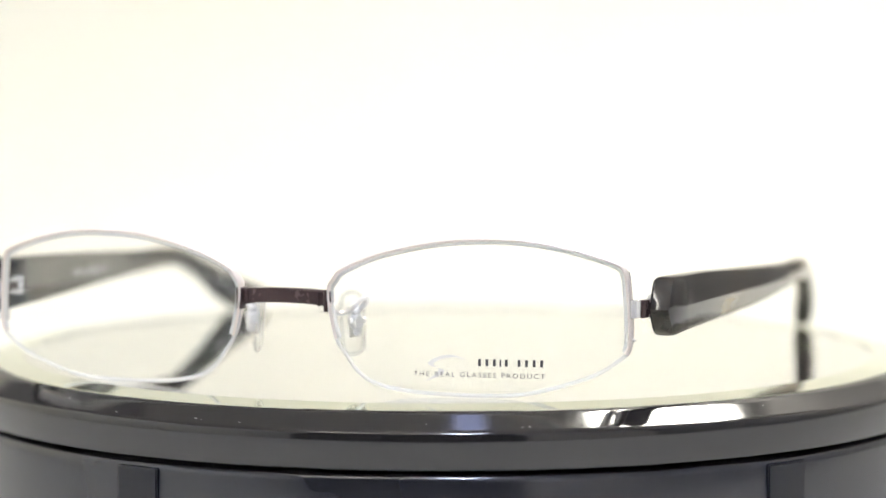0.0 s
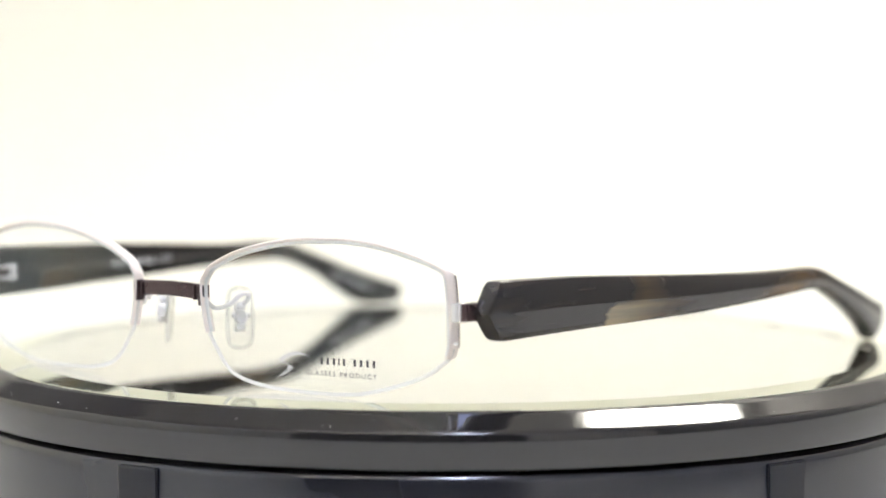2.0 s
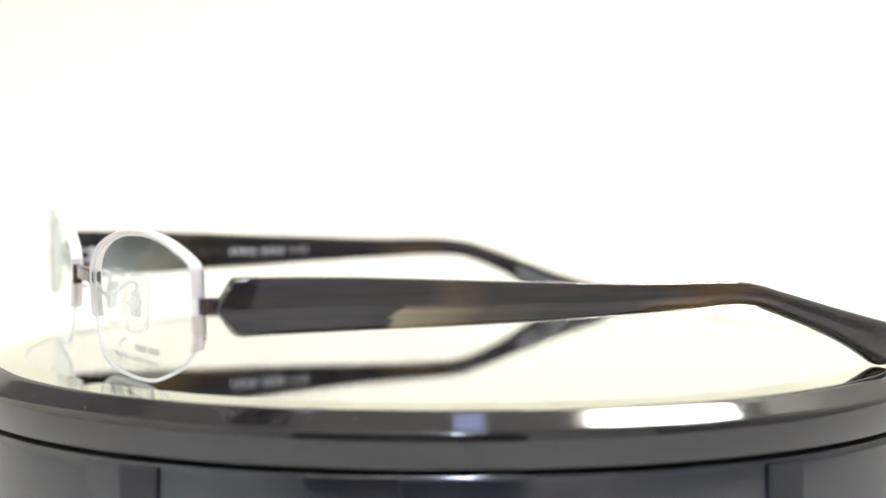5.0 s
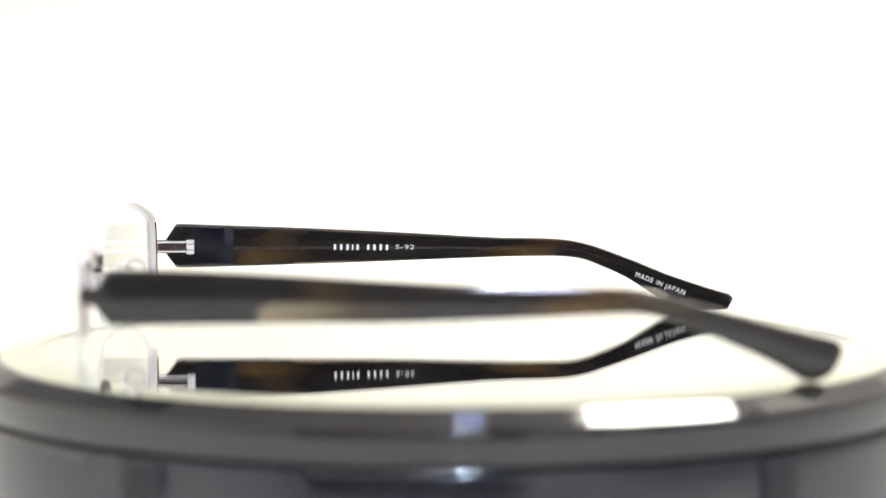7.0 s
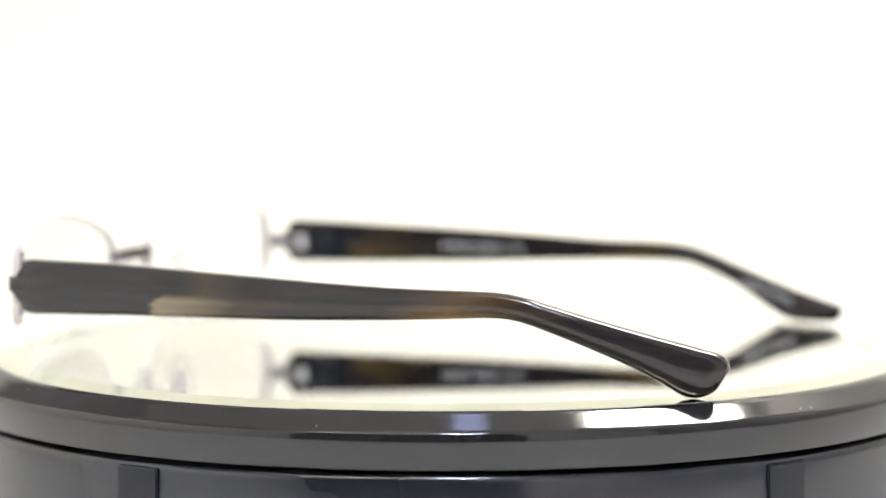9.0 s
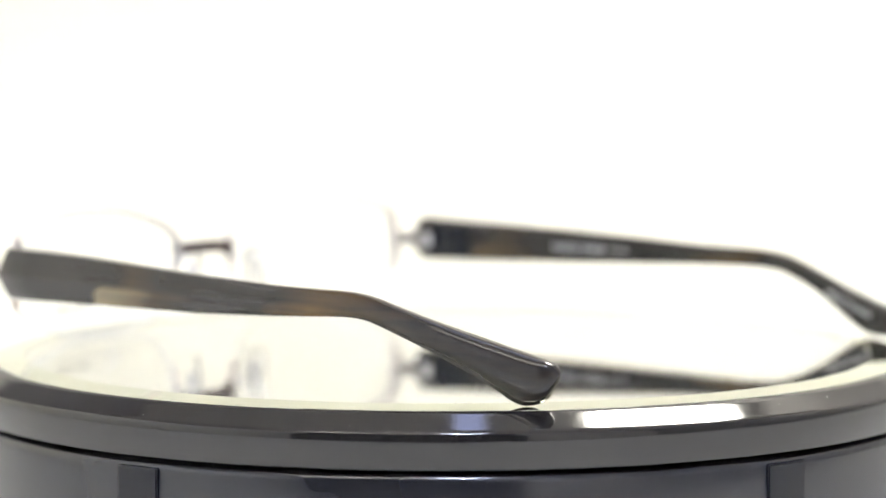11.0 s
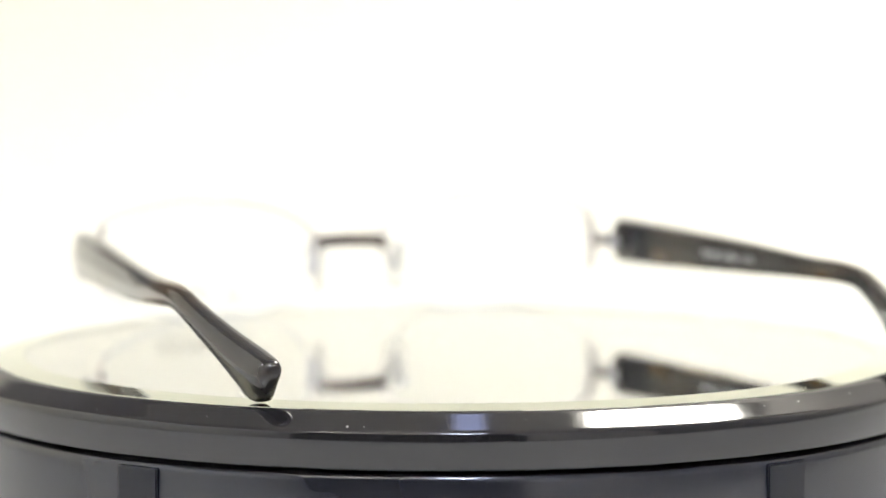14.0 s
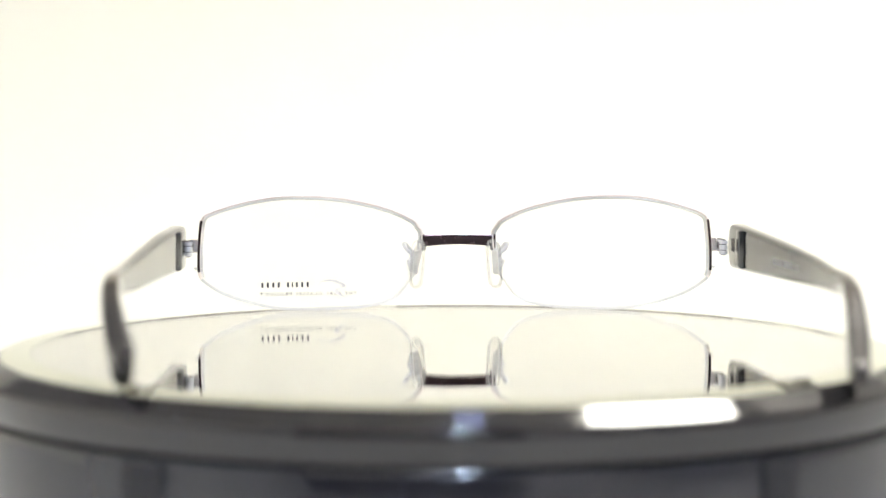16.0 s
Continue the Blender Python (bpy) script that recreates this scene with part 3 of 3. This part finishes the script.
# upper (v, z), lower (v, z), half thickness, for each temple
STATIONS = {1: [
    ((1.27, 2.20), (1.33, 1.14), 0.20), ((3.2, 2.16), (3.3, 1.18), 0.19), ((5.0, 2.07), (5.1, 1.20), 0.175), ((7.0, 1.965), (7.0, 1.225), 0.16),
    ((9.0, 1.88), (9.0, 1.295), 0.15), ((10.5, 1.865), (10.5, 1.375), 0.15), ((11.1, 1.845), (10.95, 1.39), 0.155), ((11.55, 1.765), (11.37, 1.355), 0.16),
    ((12.0, 1.63), (11.8, 1.23), 0.165), ((13.0, 1.34), (12.65, 0.91), 0.185), ((14.0, 1.065), (13.48, 0.55), 0.21), ((14.7, 0.88), (14.02, 0.26), 0.215),
    ((14.98, 0.80), (14.30, 0.09), 0.205), ((15.1, 0.70), (14.52, 0.03), 0.185), ((15.14, 0.60), (14.75, 0.06), 0.14), ((15.13, 0.5), (14.92, 0.16), 0.08)], -1: [
    ((1.27, 2.20), (1.33, 1.13), 0.20), ((3.2, 2.125), (3.3, 1.16), 0.19), ((5.0, 2.04), (5.1, 1.20), 0.175), ((7.0, 1.925), (7.0, 1.25), 0.16),
    ((9.0, 1.80), (9.0, 1.31), 0.15), ((10.3, 1.77), (10.2, 1.33), 0.15), ((10.9, 1.73), (10.75, 1.32), 0.155), ((11.35, 1.65), (11.2, 1.27), 0.16),
    ((11.8, 1.51), (11.6, 1.14), 0.165), ((12.6, 1.21), (12.3, 0.83), 0.185), ((13.4, 0.90), (12.95, 0.42), 0.21), ((14.1, 0.67), (13.4, 0.15), 0.215),
    ((14.55, 0.53), (13.75, 0.03), 0.2), ((14.84, 0.43), (14.45, 0.02), 0.18), ((14.95, 0.31), (14.8, 0.04), 0.12)]}
SPREAD = {1: [(1.0, 6.70), (1.3, 6.72), (4.2, 6.92), (8.0, 7.14), (11.0, 7.27), (13.0, 7.0), (15.2, 6.5)],
          -1: [(1.0, 6.80), (1.3, 6.83), (5.0, 7.24), (8.0, 7.55), (11.0, 7.65), (13.0, 7.4), (15.2, 7.0)]}


def temple(g, s):
    line = SPREAD[s]

    def mid(v):
        return float(np.interp(v, [p[0] for p in line], [p[1] for p in line]))

    flat = spline([(a[0], a[1], b[0], b[1], h) for a, b, h in STATIONS[s]], 4)
    sect = [(0.6, 1.0), (0.86, 0.98), (1.0, 0.87), (1.11, 0.68), (1.2, 0.47), (1.11, 0.28), (1.0, 0.1), (0.88, 0.03), (0.6, 0.0),
            (-0.45, 0.0), (-0.76, 0.016), (-0.94, 0.06), (-1.0, 0.13), (-1.0, 0.47), (-1.0, 0.87), (-0.94, 0.94), (-0.76, 0.984), (-0.45, 1.0)]
    rounded = [(0.3, 1.0), (0.72, 0.95), (1.0, 0.83), (1.17, 0.67), (1.24, 0.5), (1.17, 0.33), (1.0, 0.17), (0.72, 0.05), (0.3, 0.0)]
    bm = bmesh.new()
    rings = []

    def spread(v):
        pts = [p[0] for p in line], [p[1] for p in line]
        return sum(float(np.interp(v + d, *pts)) for d in (-0.8, -0.4, 0, 0.4, 0.8)) / 5

    def ring(st, shrink=1.0, nose=0.0):
        tv, tz, bv, bz, h = st
        pts = []
        ridge = 1.0 - min(max((bv - 7.0) / 4.0, 0), 1)
        for i, (a, b) in enumerate(sect):
            if i < 9:
                # behind the cut facets the outer face is rounded
                round_a, round_b = rounded[i]
                b += (round_b - b) * (1 - ridge)
            v, z = bv + (tv - bv) * b, bz + (tz - bz) * b
            wide = a
            if a > 1.05:
                wide = 1.03 if nose > 0.3 else 1.0 + (0.25 * ridge if a > 1.15 else 0.12 * ridge) + ((0.22 if a > 1.15 else 0.17) * (1 - ridge))
            if i < 9:
                wide += (round_a - wide) * (1 - ridge)
            if a > 0:
                wide *= shrink
            v -= nose * (1 - abs(b - 0.47) * 2)
            pts.append((s * (spread(max(v, 1.3)) + h * wide) * CM, v * CM, z * CM))
        return pts

    tv, tz, bv, bz, h = flat[0]
    # arrow-shaped front end: a steep facet above and below the point, set back on the outer side
    rings.append(ring((tv - 0.02, tz - 0.05, bv - 0.02, bz + 0.05, h * 0.85), 0.55, 0.36))
    rings.append(ring((tv + 0.0, tz - 0.01, bv + 0.0, bz + 0.01, h), 0.78, 0.36))
    rings.append(ring((tv + 0.09, tz, bv + 0.09, bz, h), 1.0, 0.34))
    for k, st in enumerate(flat[2:]):
        rings.append(ring(st, 1.0, max(0.0, 0.2 - 0.1 * k)))
    rows = loft(bm, rings, caps=False)
    front = rows[0]
    bm.faces.new([front[i] for i in (0, 1, 2, 3, 4, 13, 14, 15, 16, 17)])
    bm.faces.new([front[i] for i in (4, 5, 6, 7, 8, 9, 10, 11, 12, 13)])
    bm.edges.get((front[4], front[13])).smooth = False
    bm.faces.new(rows[-1][::-1])
    for p, q_ in zip(rows[2:], rows[3:]):
        if q_[4].co.y < 0.095:
            for i in (2, 4, 6):
                bm.edges.get((p[i], q_[i])).smooth = False
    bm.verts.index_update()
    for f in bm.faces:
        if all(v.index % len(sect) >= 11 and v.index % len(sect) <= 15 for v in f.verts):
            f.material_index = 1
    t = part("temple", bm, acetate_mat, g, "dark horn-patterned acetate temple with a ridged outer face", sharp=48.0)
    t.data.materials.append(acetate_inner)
    # raised block and cut on the inner face by the hinge
    bm = bmesh.new()
    w = mid(2.3) - 0.19
    rings = []
    for z in (1.2, 1.25, 2.08, 2.13):
        dip = 0.03 if z in (1.2, 2.13) else 0.0
        rings.append([(s * (w + d) * CM, v * CM, z * CM) for d, v in ((0.03, 1.66), (-0.05 + dip, 1.7), (-0.065 + dip, 1.78), (-0.065 + dip, 2.45), (-0.045 + dip, 2.52), (0.02, 2.7))])
    loft(bm, rings)
    part("hinge_block", bm, inset_mat, t, "glossy dark block", bevel=0.0003)
    return t


def prints(g):
    # lens print: plain bars for the mark, lettering for the line below it
    def on_lens(bm, u0, z0, name, mat, lens_label):
        for v in bm.verts:
            u, z = u0 + v.co.x / CM, z0 + v.co.y / CM
            v.co = (u * CM, (front_v(u, z) + 0.022) * CM, z * CM)
        part(name, bm, mat, g, lens_label, smooth=False)

    on_lens(bars([1, 1, 1, 0.6, 1, -0.7, 1, 1, 1, 1], 0.125 * CM, 1.24 * CM), 3.56, 0.61, "printed_mark", print_dark, "small dark printed bars")
    bm, w = letters("THE REAL GLASSES PRODUCT", 0.085 * CM, 1.35)
    k = 2.37 * CM / w
    for v in bm.verts:
        v.co.x *= k
    on_lens(bm, 2.42, 0.405, "printed_line", print_dark, "small grey printed lettering")
    bm = bmesh.new()
    a = spline([(3.36, 0.72), (3.15, 0.755), (2.92, 0.71), (2.78, 0.62), (2.88, 0.55), (2.82, 0.45), (2.62, 0.30)], 5)
    b = spline([(3.36, 0.73), (3.1, 0.80), (2.85, 0.75), (2.68, 0.62), (2.98, 0.52), (2.86, 0.40), (2.60, 0.30)], 5)
    rows = [(bm.verts.new((p[0] * CM, p[1] * CM, 0)), bm.verts.new((q_[0] * CM, q_[1] * CM, 0))) for p, q_ in zip(a, b)]
    for (p, q_), (p2, q2) in zip(rows, rows[1:]):
        bm.faces.new((p, p2, q2, q_))
    on_lens(bm, 0, 0, "printed_swoosh", print_pale, "pale printed swoosh")

    # inner face of the far temple
    line = SPREAD[-1]

    def inner(v):
        h = float(np.interp(v, [b[0][0] for b in STATIONS[-1]], [b[2] for b in STATIONS[-1]]))
        pts = [p[0] for p in line], [p[1] for p in line]
        return sum(float(np.interp(v + d, *pts)) for d in (-0.8, -0.4, 0, 0.4, 0.8)) / 5 - h - (0.008 if v < 11 else 0.03)

    def on_temple(bm, v0, z0, turn, name, label):
        c_, s_ = math.cos(radians(turn)), math.sin(radians(turn))
        for p in bm.verts:
            x, y = p.co.x / CM, p.co.y / CM
            v, z = v0 + x * c_ - y * s_, z0 + x * s_ + y * c_
            p.co = (-inner(v) * CM, v * CM, z * CM)
        part(name, bm, print_white, g, label, smooth=False)

    on_temple(bars([1, 1, 1, 0.6, 1, -0.7, 1, 1, 1, 1], 0.135 * CM, 1.43 * CM), 5.08, 1.535, -1.0, "temple_mark", "small white printed bars")
    for text, width, height, v0, z0, turn, name in (("S-92", 0.46, 0.11, 6.64, 1.535, -1.0, "temple_number"), ("MADE IN JAPAN", 1.27, 0.125, 12.55, 0.84, -20.5, "temple_origin")):
        bm, w = letters(text, height * CM, 1.15)
        k = width * CM / w
        for p in bm.verts:
            p.co.x *= k
        on_temple(bm, v0, z0, turn, name, "small white printed lettering")


room()
curtain()
fill_reflector()
table()
backdrop()
ceiling_panel()
strip_lamp()
tube_fill_lamp()
small_panel()
platter_ob = turntable()
glasses_ob = eyeglasses()


def motions():
    """The platter turns clockwise at a steady pace and carries the eyeglasses round."""
    seat = pose(-0.0025, -0.078, 0.0, 0, 0, 1.0)
    times = [i * 0.25 for i in range(65)]
    turn = {t: pose(0, 0, 0, 0, 0, -(20.37 + 9.931 * t)) for t in times}
    walk(platter_ob, [(t, turn[t]) for t in times])
    # the lens is focused on the near rim, then on the far side, and so on again
    front, near, far = [Matrix.Translation(EYE + AIM.normalized() * d) for d in (0.432, 0.42, 0.578)]
    walk(focus_mark, [(0.0, near), (2.0, front), (4.9, front), (5.25, far), (7.15, far), (7.4, near), (14.05, near), (14.35, far), (16.0, far)])
    walk(glasses_ob, [(t, turn[t] @ seat) for t in times])


motions()
